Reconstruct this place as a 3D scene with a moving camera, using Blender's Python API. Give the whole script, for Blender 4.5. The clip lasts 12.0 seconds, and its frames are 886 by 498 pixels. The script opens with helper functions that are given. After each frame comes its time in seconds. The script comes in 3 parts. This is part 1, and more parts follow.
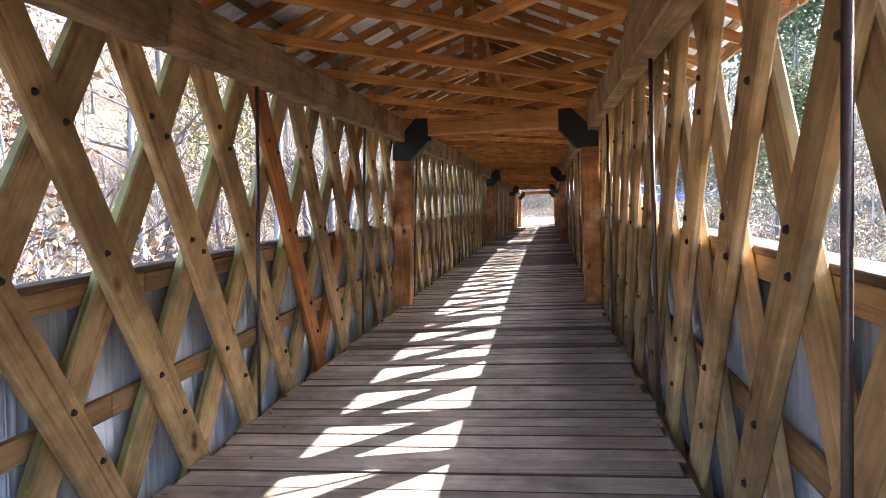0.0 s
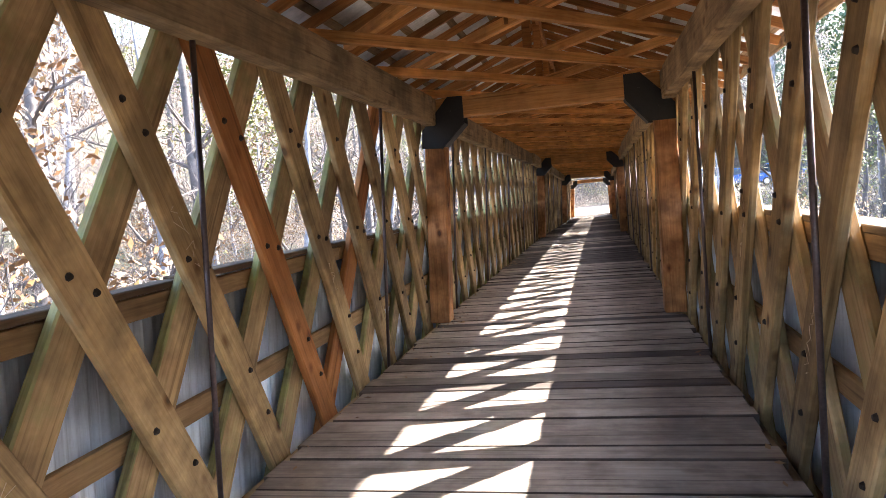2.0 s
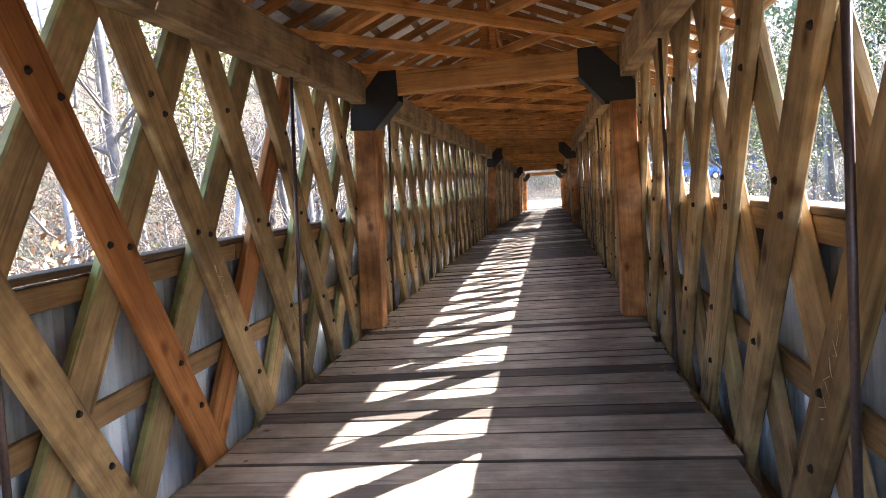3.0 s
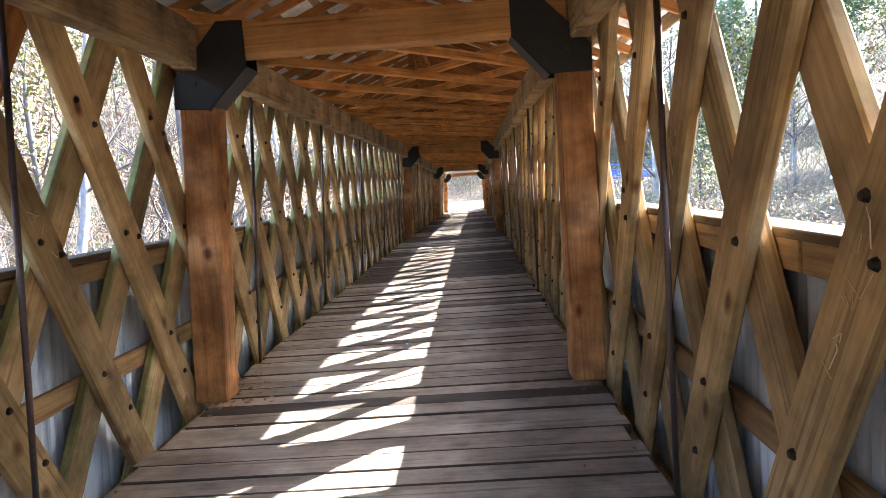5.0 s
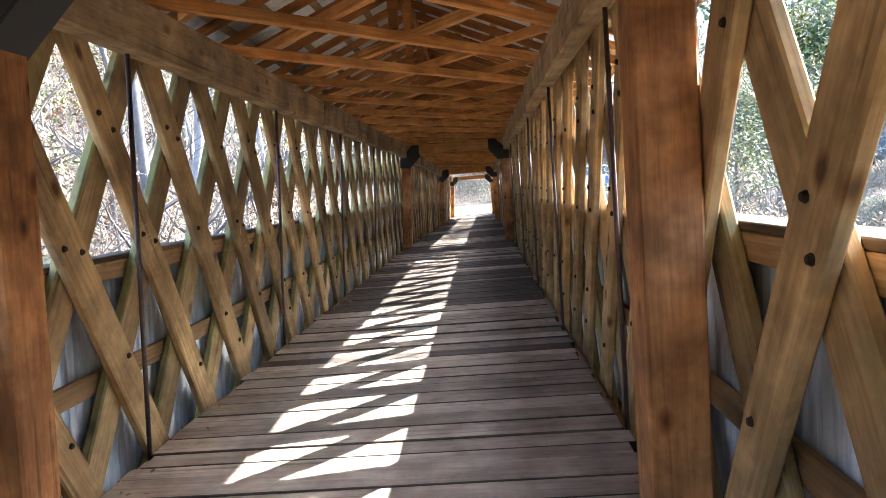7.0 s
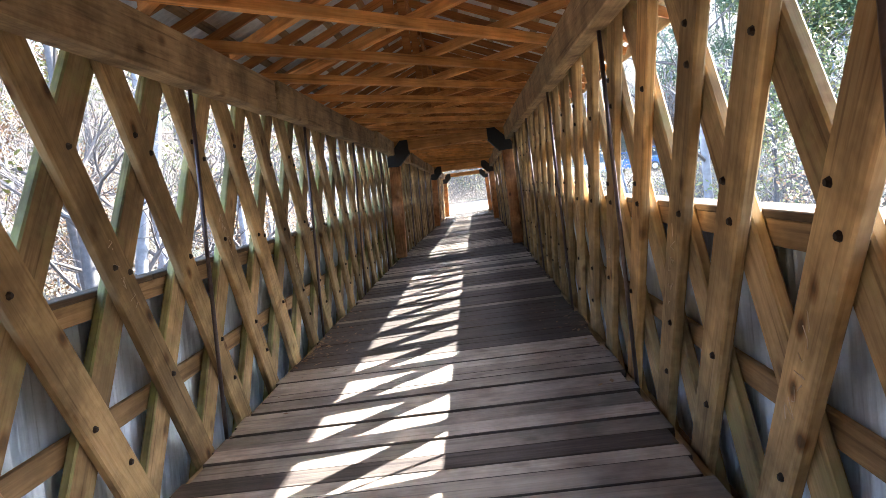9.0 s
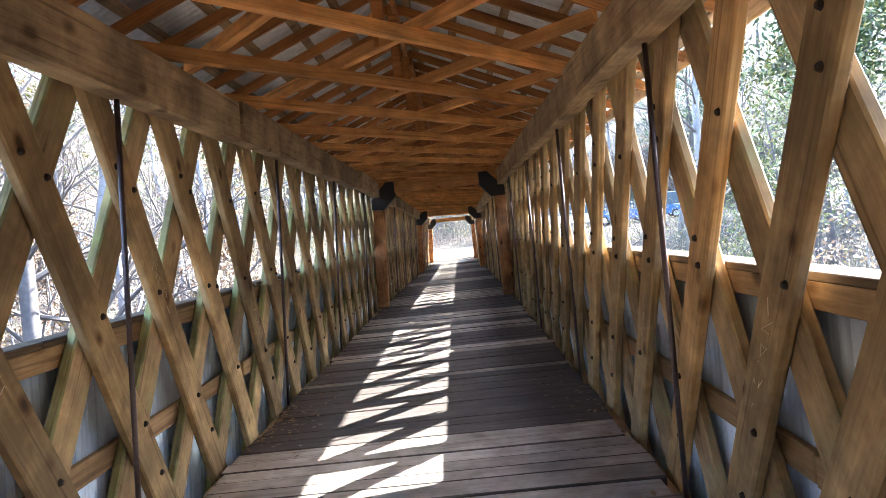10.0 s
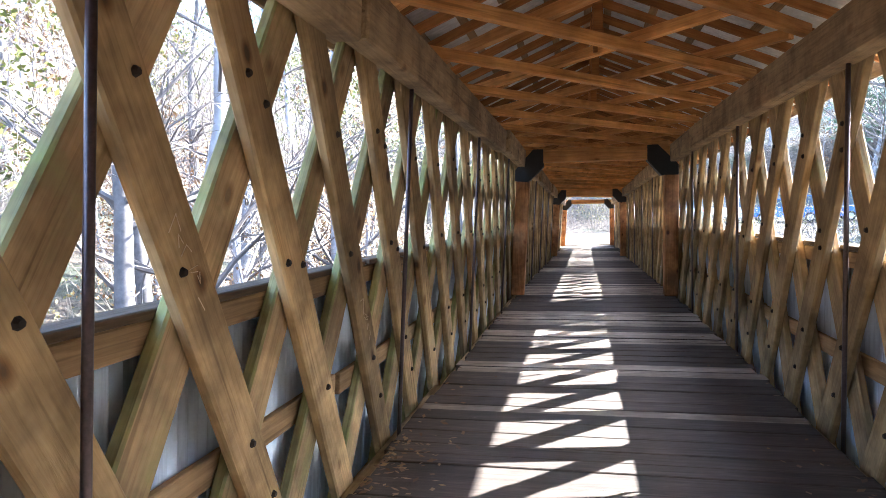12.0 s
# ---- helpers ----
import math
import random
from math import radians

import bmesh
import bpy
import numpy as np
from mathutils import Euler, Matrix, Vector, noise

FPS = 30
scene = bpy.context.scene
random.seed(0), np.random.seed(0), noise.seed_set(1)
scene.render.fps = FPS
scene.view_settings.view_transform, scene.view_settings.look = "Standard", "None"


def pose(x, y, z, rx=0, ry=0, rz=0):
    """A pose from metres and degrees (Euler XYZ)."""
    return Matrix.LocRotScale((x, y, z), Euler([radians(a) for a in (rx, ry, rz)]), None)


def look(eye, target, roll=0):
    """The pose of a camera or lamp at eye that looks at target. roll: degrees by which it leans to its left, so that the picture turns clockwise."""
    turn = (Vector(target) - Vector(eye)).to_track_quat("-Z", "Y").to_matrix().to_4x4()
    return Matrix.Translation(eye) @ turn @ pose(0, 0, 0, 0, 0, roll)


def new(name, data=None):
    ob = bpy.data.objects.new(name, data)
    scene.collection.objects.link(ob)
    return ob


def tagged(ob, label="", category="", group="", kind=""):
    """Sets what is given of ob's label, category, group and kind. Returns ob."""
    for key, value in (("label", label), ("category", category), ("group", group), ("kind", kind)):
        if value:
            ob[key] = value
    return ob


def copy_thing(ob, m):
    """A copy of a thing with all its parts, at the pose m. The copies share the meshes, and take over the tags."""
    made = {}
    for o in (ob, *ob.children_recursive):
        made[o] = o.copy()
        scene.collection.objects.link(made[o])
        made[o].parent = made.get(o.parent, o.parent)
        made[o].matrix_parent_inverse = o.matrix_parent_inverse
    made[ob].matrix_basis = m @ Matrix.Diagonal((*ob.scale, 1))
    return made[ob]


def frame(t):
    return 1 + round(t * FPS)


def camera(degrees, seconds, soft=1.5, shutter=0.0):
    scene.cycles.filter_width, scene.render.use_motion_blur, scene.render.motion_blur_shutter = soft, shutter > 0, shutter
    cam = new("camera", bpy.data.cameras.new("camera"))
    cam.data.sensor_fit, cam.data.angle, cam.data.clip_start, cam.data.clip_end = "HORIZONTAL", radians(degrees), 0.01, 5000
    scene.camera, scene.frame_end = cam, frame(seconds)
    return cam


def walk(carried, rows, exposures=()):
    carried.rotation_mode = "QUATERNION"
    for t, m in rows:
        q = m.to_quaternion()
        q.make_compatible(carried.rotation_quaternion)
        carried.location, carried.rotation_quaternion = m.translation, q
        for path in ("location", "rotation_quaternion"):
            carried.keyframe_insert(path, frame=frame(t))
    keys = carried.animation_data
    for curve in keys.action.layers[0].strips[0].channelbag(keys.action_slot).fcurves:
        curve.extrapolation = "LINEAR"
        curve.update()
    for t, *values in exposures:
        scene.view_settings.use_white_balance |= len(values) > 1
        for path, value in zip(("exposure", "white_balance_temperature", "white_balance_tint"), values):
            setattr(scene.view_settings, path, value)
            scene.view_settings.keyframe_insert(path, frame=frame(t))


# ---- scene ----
cam = camera(66.7, 12.0, soft=0.9)
PATH = [
    (0, (0.136, -0.24, 1.673), (-0.16, 1.732, 1.524), -2.6),
    (0.5, (0.1, 0.142, 1.717), (-0.311, 2.092, 1.553), -1.1),
    (1, (0.052, 0.579, 1.712), (-0.374, 2.528, 1.574), -4.0),
    (1.5, (-0.058, 1.093, 1.689), (-0.461, 3.047, 1.542), -6.1),
    (2, (-0.023, 1.588, 1.674), (-0.471, 3.531, 1.517), -5.1),
    (2.5, (-0.035, 2.106, 1.638), (-0.447, 4.056, 1.469), -5.3),
    (3, (-0.001, 2.666, 1.608), (-0.317, 4.631, 1.418), -4.7),
    (3.5, (0.03, 3.258, 1.582), (-0.173, 5.238, 1.388), -2.5),
    (5.3, (0.026, 5.464, 1.641), (-0.042, 7.452, 1.431), -3.9),
    (5.5, (0.031, 5.707, 1.599), (-0.033, 7.696, 1.399), -2.8),
    (6, (0.087, 6.336, 1.589), (0.002, 8.322, 1.364), -1.6),
    (6.5, (0.108, 6.909, 1.599), (0.002, 8.897, 1.408), -4.5),
    (8.3, (-0.01, 9.231, 1.588), (-0.144, 11.215, 1.372), -4.1),
    (8.5, (-0.043, 9.471, 1.618), (-0.137, 11.458, 1.415), -3.9),
    (9, (-0.122, 10.068, 1.639), (-0.221, 12.055, 1.434), -7.7),
    (9.5, (-0.155, 10.648, 1.662), (-0.207, 12.643, 1.523), -6.5),
    (10, (-0.245, 11.235, 1.65), (-0.277, 13.233, 1.572), -5.9),
    (10.5, (-0.365, 11.772, 1.633), (-0.368, 13.77, 1.543), -5.5),
    (11, (-0.477, 12.336, 1.637), (-0.539, 14.328, 1.475), -3.2),
    (11.5, (-0.667, 12.908, 1.63), (-0.827, 14.895, 1.473), -3.4),
    (12, (-0.808, 13.46, 1.6), (-1.205, 15.416, 1.478), -1.1),
]
walk(cam, [(t, look(eye, target, roll)) for t, eye, target, roll in PATH], [(0, 3.84, 6250, 15), (3, 3.92, 6250, 11), (5.5, 4.05, 6120, 8), (9.5, 4.16, 5800, 7), (12, 4.38, 5650, 8)])

# ---- light ----
SUN = Vector((1.2, 0.82, 1.0)).normalized()
world = bpy.data.worlds.new("sky")
scene.world = world
world.use_nodes = True
wn = world.node_tree.nodes
sky = wn.new("ShaderNodeTexSky")
sky.sky_type = "NISHITA"
sky.sun_disc = False
sky.sun_elevation = math.asin(SUN.z)
sky.sun_rotation = math.atan2(SUN.x, SUN.y)
sky.air_density, sky.dust_density = 1.0, 2.0
wn["Background"].inputs["Strength"].default_value = 0.15
world.node_tree.links.new(sky.outputs[0], wn["Background"].inputs["Color"])
sun_data = bpy.data.lights.new("sun", "SUN")
sun_data.energy, sun_data.angle, sun_data.color = 3.7, radians(0.5), (1.0, 0.95, 0.87)
sun = new("sun", sun_data)
sun.matrix_world = look(SUN * 80, (0, 0, 0))

# ---- materials ----
def material(name):
    m = bpy.data.materials.new(name)
    m.use_nodes = True
    nt = m.node_tree
    return m, nt, nt.nodes["Principled BSDF"]


def node(nt, kind, **values):
    n = nt.nodes.new(kind)
    for k, v in values.items():
        if k in n.inputs:
            n.inputs[k].default_value = v
    return n


def ramp(nt, fac, *stops):
    r = nt.nodes.new("ShaderNodeValToRGB")
    while len(r.color_ramp.elements) < len(stops):
        r.color_ramp.elements.new(0.5)
    for e, (p, c) in zip(r.color_ramp.elements, stops):
        e.position, e.color = p, (*c, 1)
    nt.links.new(fac, r.inputs[0])
    return r.outputs[0]


def mix(nt, mode, fac, a, b):
    n = nt.nodes.new("ShaderNodeMix")
    n.data_type, n.blend_type = "RGBA", mode
    for socket, value in ((n.inputs[0], fac), (n.inputs[6], a), (n.inputs[7], b)):
        if isinstance(value, (int, float)):
            socket.default_value = value
        elif isinstance(value, tuple):
            socket.default_value = (*value, 1)
        else:
            nt.links.new(value, socket)
    return n.outputs[2]


def bumped(nt, shader, height, strength, distance):
    b = node(nt, "ShaderNodeBump", Strength=strength, Distance=distance)
    nt.links.new(height, b.inputs["Height"])
    nt.links.new(b.outputs[0], shader.inputs["Normal"])


def wood(name, dark, mid, light, axis="Z", rough=0.75, vary=0.35, knots=0.6, moss=None, stain=0.0):
    """Sawn timber whose grain runs along the local axis named."""
    m, nt, sh = material(name)
    tc = node(nt, "ShaderNodeTexCoord")
    info = node(nt, "ShaderNodeObjectInfo")
    shift = node(nt, "ShaderNodeVectorMath")
    shift.operation = "MULTIPLY_ADD"
    nt.links.new(info.outputs["Random"], shift.inputs[0])
    shift.inputs[1].default_value = (37.0, 53.0, 71.0)
    nt.links.new(tc.outputs["Object"], shift.inputs[2])
    squeeze = node(nt, "ShaderNodeMapping")
    squeeze.inputs["Scale"].default_value = tuple(0.055 if a == axis else 1.0 for a in "XYZ")
    nt.links.new(shift.outputs[0], squeeze.inputs[0])
    grain = node(nt, "ShaderNodeTexNoise", Scale=46.0, Detail=6.0, Roughness=0.65, Distortion=0.5)
    nt.links.new(squeeze.outputs[0], grain.inputs["Vector"])
    broad = node(nt, "ShaderNodeTexNoise", Scale=2.2, Detail=4.0, Roughness=0.6)
    nt.links.new(shift.outputs[0], broad.inputs["Vector"])
    figure = node(nt, "ShaderNodeTexNoise", Scale=9.0, Detail=3.0, Roughness=0.5, Distortion=1.2)
    nt.links.new(squeeze.outputs[0], figure.inputs["Vector"])
    c = ramp(nt, grain.outputs[0], (0.17, dark), (0.5, mid), (0.83, light))
    c = mix(nt, "MULTIPLY", 0.4, c, ramp(nt, figure.outputs[0], (0.32, (0.5, 0.45, 0.4)), (0.6, (1.1, 1.08, 1.05))))
    c = mix(nt, "MULTIPLY", 0.75, c, ramp(nt, broad.outputs[0], (0.3, (0.55, 0.52, 0.5)), (0.65, (1.15, 1.12, 1.05))))
    c = mix(nt, "MULTIPLY", 1.0, c, ramp(nt, info.outputs["Random"], (0.0, (1 - vary,) * 3), (1.0, (1 + vary * 0.7,) * 3)))
    if knots:
        kn = node(nt, "ShaderNodeTexVoronoi", Scale=4.2)
        ks = node(nt, "ShaderNodeMapping")
        ks.inputs["Scale"].default_value = tuple(0.62 if a == axis else 1.0 for a in "XYZ")
        nt.links.new(shift.outputs[0], ks.inputs[0])
        nt.links.new(ks.outputs[0], kn.inputs["Vector"])
        c = mix(nt, "MULTIPLY", knots, c, ramp(nt, kn.outputs["Distance"], (0.07, (0.1, 0.055, 0.03)), (0.105, (0.42, 0.28, 0.18)), (0.2, (1, 1, 1))))
    check = node(nt, "ShaderNodeTexNoise", Scale=26.0, Detail=2.0, Roughness=0.4)
    thin = node(nt, "ShaderNodeMapping")
    thin.inputs["Scale"].default_value = tuple(0.02 if a == axis else 1.0 for a in "XYZ")
    nt.links.new(shift.outputs[0], thin.inputs[0])
    nt.links.new(thin.outputs[0], check.inputs["Vector"])
    c = mix(nt, "MULTIPLY", 0.5, c, ramp(nt, check.outputs[0], (0.30, (0.25, 0.2, 0.16)), (0.36, (1, 1, 1))))
    if stain:
        st = node(nt, "ShaderNodeTexNoise", Scale=1.1, Detail=5.0, Roughness=0.7)
        nt.links.new(shift.outputs[0], st.inputs["Vector"])
        c = mix(nt, "MULTIPLY", stain, c, ramp(nt, st.outputs[0], (0.42, (0.3, 0.27, 0.25)), (0.58, (1, 1, 1))))
    if moss:
        ms = node(nt, "ShaderNodeTexNoise", Scale=3.0, Detail=5.0, Roughness=0.7)
        nt.links.new(shift.outputs[0], ms.inputs["Vector"])
        c = mix(nt, "MIX", ramp(nt, ms.outputs[0], (0.5, (0, 0, 0)), (0.7, (0.75, 0.75, 0.75))), c, moss)
    nt.links.new(c, sh.inputs["Base Color"])
    sh.inputs["Roughness"].default_value = rough
    sh.inputs["Specular IOR Level"].default_value = 0.3
    bumped(nt, sh, grain.outputs[0], 0.45, 0.006)
    return m


M_LATTICE = wood("weathered_pine", (0.29, 0.196, 0.09), (0.51, 0.358, 0.178), (0.62, 0.468, 0.262), knots=0.85, stain=0.5)
M_NEWPINE = wood("orange_stained_pine", (0.24, 0.09, 0.028), (0.44, 0.18, 0.055), (0.56, 0.27, 0.1), vary=0.15)
M_WARM = wood("newer_tan_pine", (0.36, 0.205, 0.075), (0.58, 0.365, 0.155), (0.68, 0.47, 0.24), vary=0.1, stain=0.4)
M_ALGAE = wood("algae_covered_pine", (0.22, 0.2, 0.09), (0.4, 0.37, 0.17), (0.5, 0.47, 0.25), stain=0.4, moss=(0.3, 0.34, 0.1))
M_OUTER = wood("mossy_pine", (0.28, 0.19, 0.092), (0.49, 0.345, 0.18), (0.6, 0.455, 0.265), stain=0.45, moss=(0.3, 0.27, 0.11))
M_POST = wood("reddish_post_timber", (0.3, 0.12, 0.045), (0.54, 0.25, 0.095), (0.64, 0.35, 0.155), vary=0.12, stain=0.6, knots=0.9)
M_CHORD = wood("grey_chord_timber", (0.22, 0.155, 0.085), (0.45, 0.33, 0.19), (0.58, 0.45, 0.28), axis="Y", stain=0.45)
M_RAIL = wood("rail_pine", (0.2, 0.125, 0.06), (0.36, 0.235, 0.115), (0.5, 0.35, 0.19), axis="Y", vary=0.25)
M_CAP = wood("dark_rail_cap", (0.06, 0.045, 0.03), (0.12, 0.085, 0.055), (0.22, 0.16, 0.1), axis="Y", rough=0.95, vary=0.25, knots=0.2)
M_BRACE = wood("roof_pine", (0.42, 0.17, 0.05), (0.74, 0.37, 0.12), (0.83, 0.5, 0.2), axis="X", vary=0.3, knots=0.35)
M_RAFTER = wood("rafter_pine", (0.24, 0.09, 0.028), (0.48, 0.21, 0.065), (0.62, 0.33, 0.125), axis="X", vary=0.35, knots=0.3)
M_BEAM = wood("portal_beam_pine", (0.36, 0.165, 0.055), (0.62, 0.32, 0.115), (0.72, 0.45, 0.19), axis="X", vary=0.1)
M_DECK = wood("weathered_deck_plank", (0.28, 0.232, 0.195), (0.42, 0.355, 0.3), (0.5, 0.43, 0.37), axis="X", vary=0.34, knots=0.3, stain=0.3)
# dark tone for some deck planks, the painted gap shade and the boards below
M_DARK_GAPSHADE = wood("dark_plank_and_gap_shade", (0.04, 0.031, 0.027), (0.085, 0.067, 0.058), (0.15, 0.12, 0.1), axis="X", vary=0.2, knots=0.2)


def plain(name, colour, rough, metal=0.0, scale=30.0, amount=0.5, bump=0.2):
    m, nt, sh = material(name)
    tc = node(nt, "ShaderNodeTexCoord")
    n1 = node(nt, "ShaderNodeTexNoise", Scale=scale, Detail=5.0, Roughness=0.65)
    n2 = node(nt, "ShaderNodeTexNoise", Scale=scale * 0.11, Detail=3.0)
    for n in (n1, n2):
        nt.links.new(tc.outputs["Object"], n.inputs["Vector"])
    c = mix(nt, "MULTIPLY", amount, colour, ramp(nt, n1.outputs[0], (0.3, (0.5,) * 3), (0.7, (1.25,) * 3)))
    c = mix(nt, "MULTIPLY", amount, c, ramp(nt, n2.outputs[0], (0.3, (0.6,) * 3), (0.7, (1.2,) * 3)))
    nt.links.new(c, sh.inputs["Base Color"])
    sh.inputs["Roughness"].default_value, sh.inputs["Metallic"].default_value = rough, metal
    if bump:
        bumped(nt, sh, n1.outputs[0], bump, 0.003)
    return m


M_STEEL = plain("black_painted_steel", (0.011, 0.012, 0.014), 0.62, 0.0, 22.0, 0.5)
M_ROD = plain("rusty_dark_rod", (0.11, 0.08, 0.08), 0.42, 0.5, 60.0, 0.6)
M_BOLT = plain("rusted_bolt_head", (0.03, 0.02, 0.014), 0.7, 0.4, 80.0, 0.5)


def sheet_metal(name, colour, rust):
    """Old galvanised sheet with spangle, vertical runs of dirt and a little rust."""
    m, nt, sh = material(name)
    tc = node(nt, "ShaderNodeTexCoord")
    info = node(nt, "ShaderNodeObjectInfo")
    shift = node(nt, "ShaderNodeVectorMath")
    shift.operation = "MULTIPLY_ADD"
    nt.links.new(info.outputs["Random"], shift.inputs[0])
    shift.inputs[1].default_value = (11.0, 17.0, 23.0)
    nt.links.new(tc.outputs["Object"], shift.inputs[2])
    run = node(nt, "ShaderNodeMapping")
    run.inputs["Scale"].default_value = (1.0, 1.0, 0.06)
    nt.links.new(shift.outputs[0], run.inputs[0])
    streak = node(nt, "ShaderNodeTexNoise", Scale=15.0, Detail=5.0, Roughness=0.7)
    nt.links.new(run.outputs[0], streak.inputs["Vector"])
    patch = node(nt, "ShaderNodeTexNoise", Scale=2.0, Detail=4.0, Roughness=0.6)
    spangle = node(nt, "ShaderNodeTexVoronoi", Scale=70.0)
    for n in (patch, spangle):
        nt.links.new(shift.outputs[0], n.inputs["Vector"])
    c = mix(nt, "MULTIPLY", 0.75, colour, ramp(nt, streak.outputs[0], (0.33, (0.55, 0.57, 0.6)), (0.52, (1, 1, 1))))
    c = mix(nt, "MULTIPLY", 0.5, c, ramp(nt, patch.outputs[0], (0.3, (0.6, 0.63, 0.68)), (0.65, (1.1, 1.1, 1.1))))
    c = mix(nt, "MULTIPLY", 0.15, c, ramp(nt, spangle.outputs["Distance"], (0.0, (0.75, 0.75, 0.75)), (0.6, (1.1, 1.1, 1.1))))
    c = mix(nt, "MIX", ramp(nt, streak.outputs[0], (0.68, (0, 0, 0)), (0.78, (rust,) * 3)), c, (0.22, 0.1, 0.05))
    nt.links.new(c, sh.inputs["Base Color"])
    sh.inputs["Roughness"].default_value, sh.inputs["Metallic"].default_value = 0.42, 0.12
    return m


M_SIDING = sheet_metal("galvanised_siding", (0.76, 0.85, 0.95), 0.3)
M_ROOF = plain("galvanised_roof_sheet", (0.78, 0.79, 0.78), 0.4, 0.35, 9.0, 0.45, 0.05)

# ---- mesh helpers ----
def part(name, bm, mat, parent=None, label=""):
    me = bpy.data.meshes.new(name)
    bm.to_mesh(me)
    bm.free()
    me.materials.append(mat)
    ob = new(name, me)
    if parent:
        ob.parent = parent
    return tagged(ob, label)


def again(ob, m, parent=None):
    """Another piece on the same mesh."""
    o = ob.copy()
    scene.collection.objects.link(o)
    o.parent = parent or ob.parent
    o.matrix_basis = m
    return o


def box(bm, x0, x1, y0, y1, z0, z1, bevel=0.006):
    r = bmesh.ops.create_cube(bm, size=1.0, matrix=Matrix.LocRotScale(((x0 + x1) / 2, (y0 + y1) / 2, (z0 + z1) / 2), None, (x1 - x0, y1 - y0, z1 - z0)))
    if bevel:
        edges = {e for v in r["verts"] for e in v.link_edges}
        bmesh.ops.bevel(bm, geom=list(edges), offset=bevel, segments=1, affect="EDGES")
    return bm


def solid(*dims, bevel=0.006):
    return box(bmesh.new(), *dims, bevel=bevel)


def tube(bm, path, radii, sides=6):
    """A tapered limb through the points of path."""
    rings = []
    for i, p in enumerate(path):
        way = (path[min(i + 1, len(path) - 1)] - path[max(i - 1, 0)]).normalized()
        a = way.orthogonal().normalized()
        b = way.cross(a)
        rings.append([bm.verts.new(p + radii[i] * (math.cos(2 * math.pi * k / sides) * a + math.sin(2 * math.pi * k / sides) * b)) for k in range(sides)])
    for r, s in zip(rings, rings[1:]):
        for k in range(sides):
            bm.faces.new((r[k], r[(k + 1) % sides], s[(k + 1) % sides], s[k]))
    for ring, flip in ((rings[0], True), (rings[-1], False)):
        bm.faces.new(ring[::-1] if flip else ring)


# ---- plan of the bridge: the axis runs along y ----
Y0, Y1 = -3.6, 57.5
LEFT, RIGHT = -2.27, 1.02
MID = (LEFT + RIGHT) / 2
TOP = 2.64
LEAN = {-1: 0.06, 1: 0.0}
PORTALS = (10.3, 27.3, 44.3, 57.0)
rng = random.Random(4)

def eased(d, soft):
    """A straight ramp from d = 0 with a soft start, and its slope."""
    d = max(0.0, d)
    return d - soft * (1 - math.exp(-d / soft)), 1 - math.exp(-d / soft)


def drop(y):
    """The deck falls gently towards the far end, more so from the second span on."""
    return -0.0105 * eased(y - 6.0, 1.5)[0] - 0.0168 * eased(y - 24.6, 2.0)[0]


def slope(y):
    return -0.0105 * eased(y - 6.0, 1.5)[1] - 0.0168 * eased(y - 24.6, 2.0)[1]


def swing(y):
    """The axis bears slightly to the right beyond the first span."""
    return 0.008 * max(0.0, y - 16.0)


DECK_END = drop(Y1)


def follow_grade(thing, lean=0.0):
    """Lays the pieces of a long part of the bridge along the grade; lean tips a wall inwards."""
    tip = Matrix.Rotation(math.atan(lean), 4, "Y")
    for o in thing.children:
        p = o.matrix_basis.translation.copy()
        tilt = Matrix.Rotation(slope(p.y), 4, "X")
        at = Vector((p.x, p.y, 0))
        if lean:
            foot = Vector((LEFT - 0.03, p.y, 0))
            o.matrix_basis = Matrix.Translation(foot) @ tip @ Matrix.Translation(-Vector((LEFT, p.y, 0))) @ o.matrix_basis
        o.matrix_basis = Matrix.Translation(at + Vector((swing(p.y), 0, drop(p.y)))) @ tilt @ Matrix.Translation(-at) @ o.matrix_basis


# ---- ground ----
def land(x, y):
    """Height of the ground: a creek valley under the bridge, hills on both sides and at the far end."""
    bank = max(0.0, min(1.0, (y - 14.0) / 38.0))
    base = -3.2 + 2.2 * bank * bank * (3 - 2 * bank)
    d = x - MID
    if d < 0:
        base += (0.30 * max(0.0, -d - 7.0) + 0.034 * max(0.0, -d - 12.0) ** 1.6) * (1 - 0.35 * bank)
    else:
        base += 0.22 * max(0.0, d - 6.0) * (1 - 0.5 * bank) + 0.024 * max(0.0, d - 14.0) ** 1.6
    base += 0.04 * max(0.0, min(10.0, y - 57.5)) + 0.32 * max(0.0, y - 68.0) + 0.10 * max(0.0, -y - 8.0)
    lot = max(0.0, min(1.0, (x - 5) / 2.5, (29 - x) / 3, (y - 54) / 4, (86 - y) / 4))
    base = base * (1 - lot) + 0.25 * lot
    pad = min(1.0, max(0.0, 1.6 - math.hypot(x - 22.8, y - 46.3) / 5.0))
    base = base * (1 - pad) + 0.65 * pad
    far = min(1.0, math.hypot(x, y - 15) / 240.0)
    base = min(base, 30.0) * (1 - far ** 3)
    rough = noise.fractal(Vector((x * 0.13, y * 0.13, 3.0)), 1.0, 2.0, 4) * 0.35
    path = max(0.0, 1 - abs(d) / 4.0) if y > 56 else 0.0
    return base + rough * (1 - path) * (1 - lot)


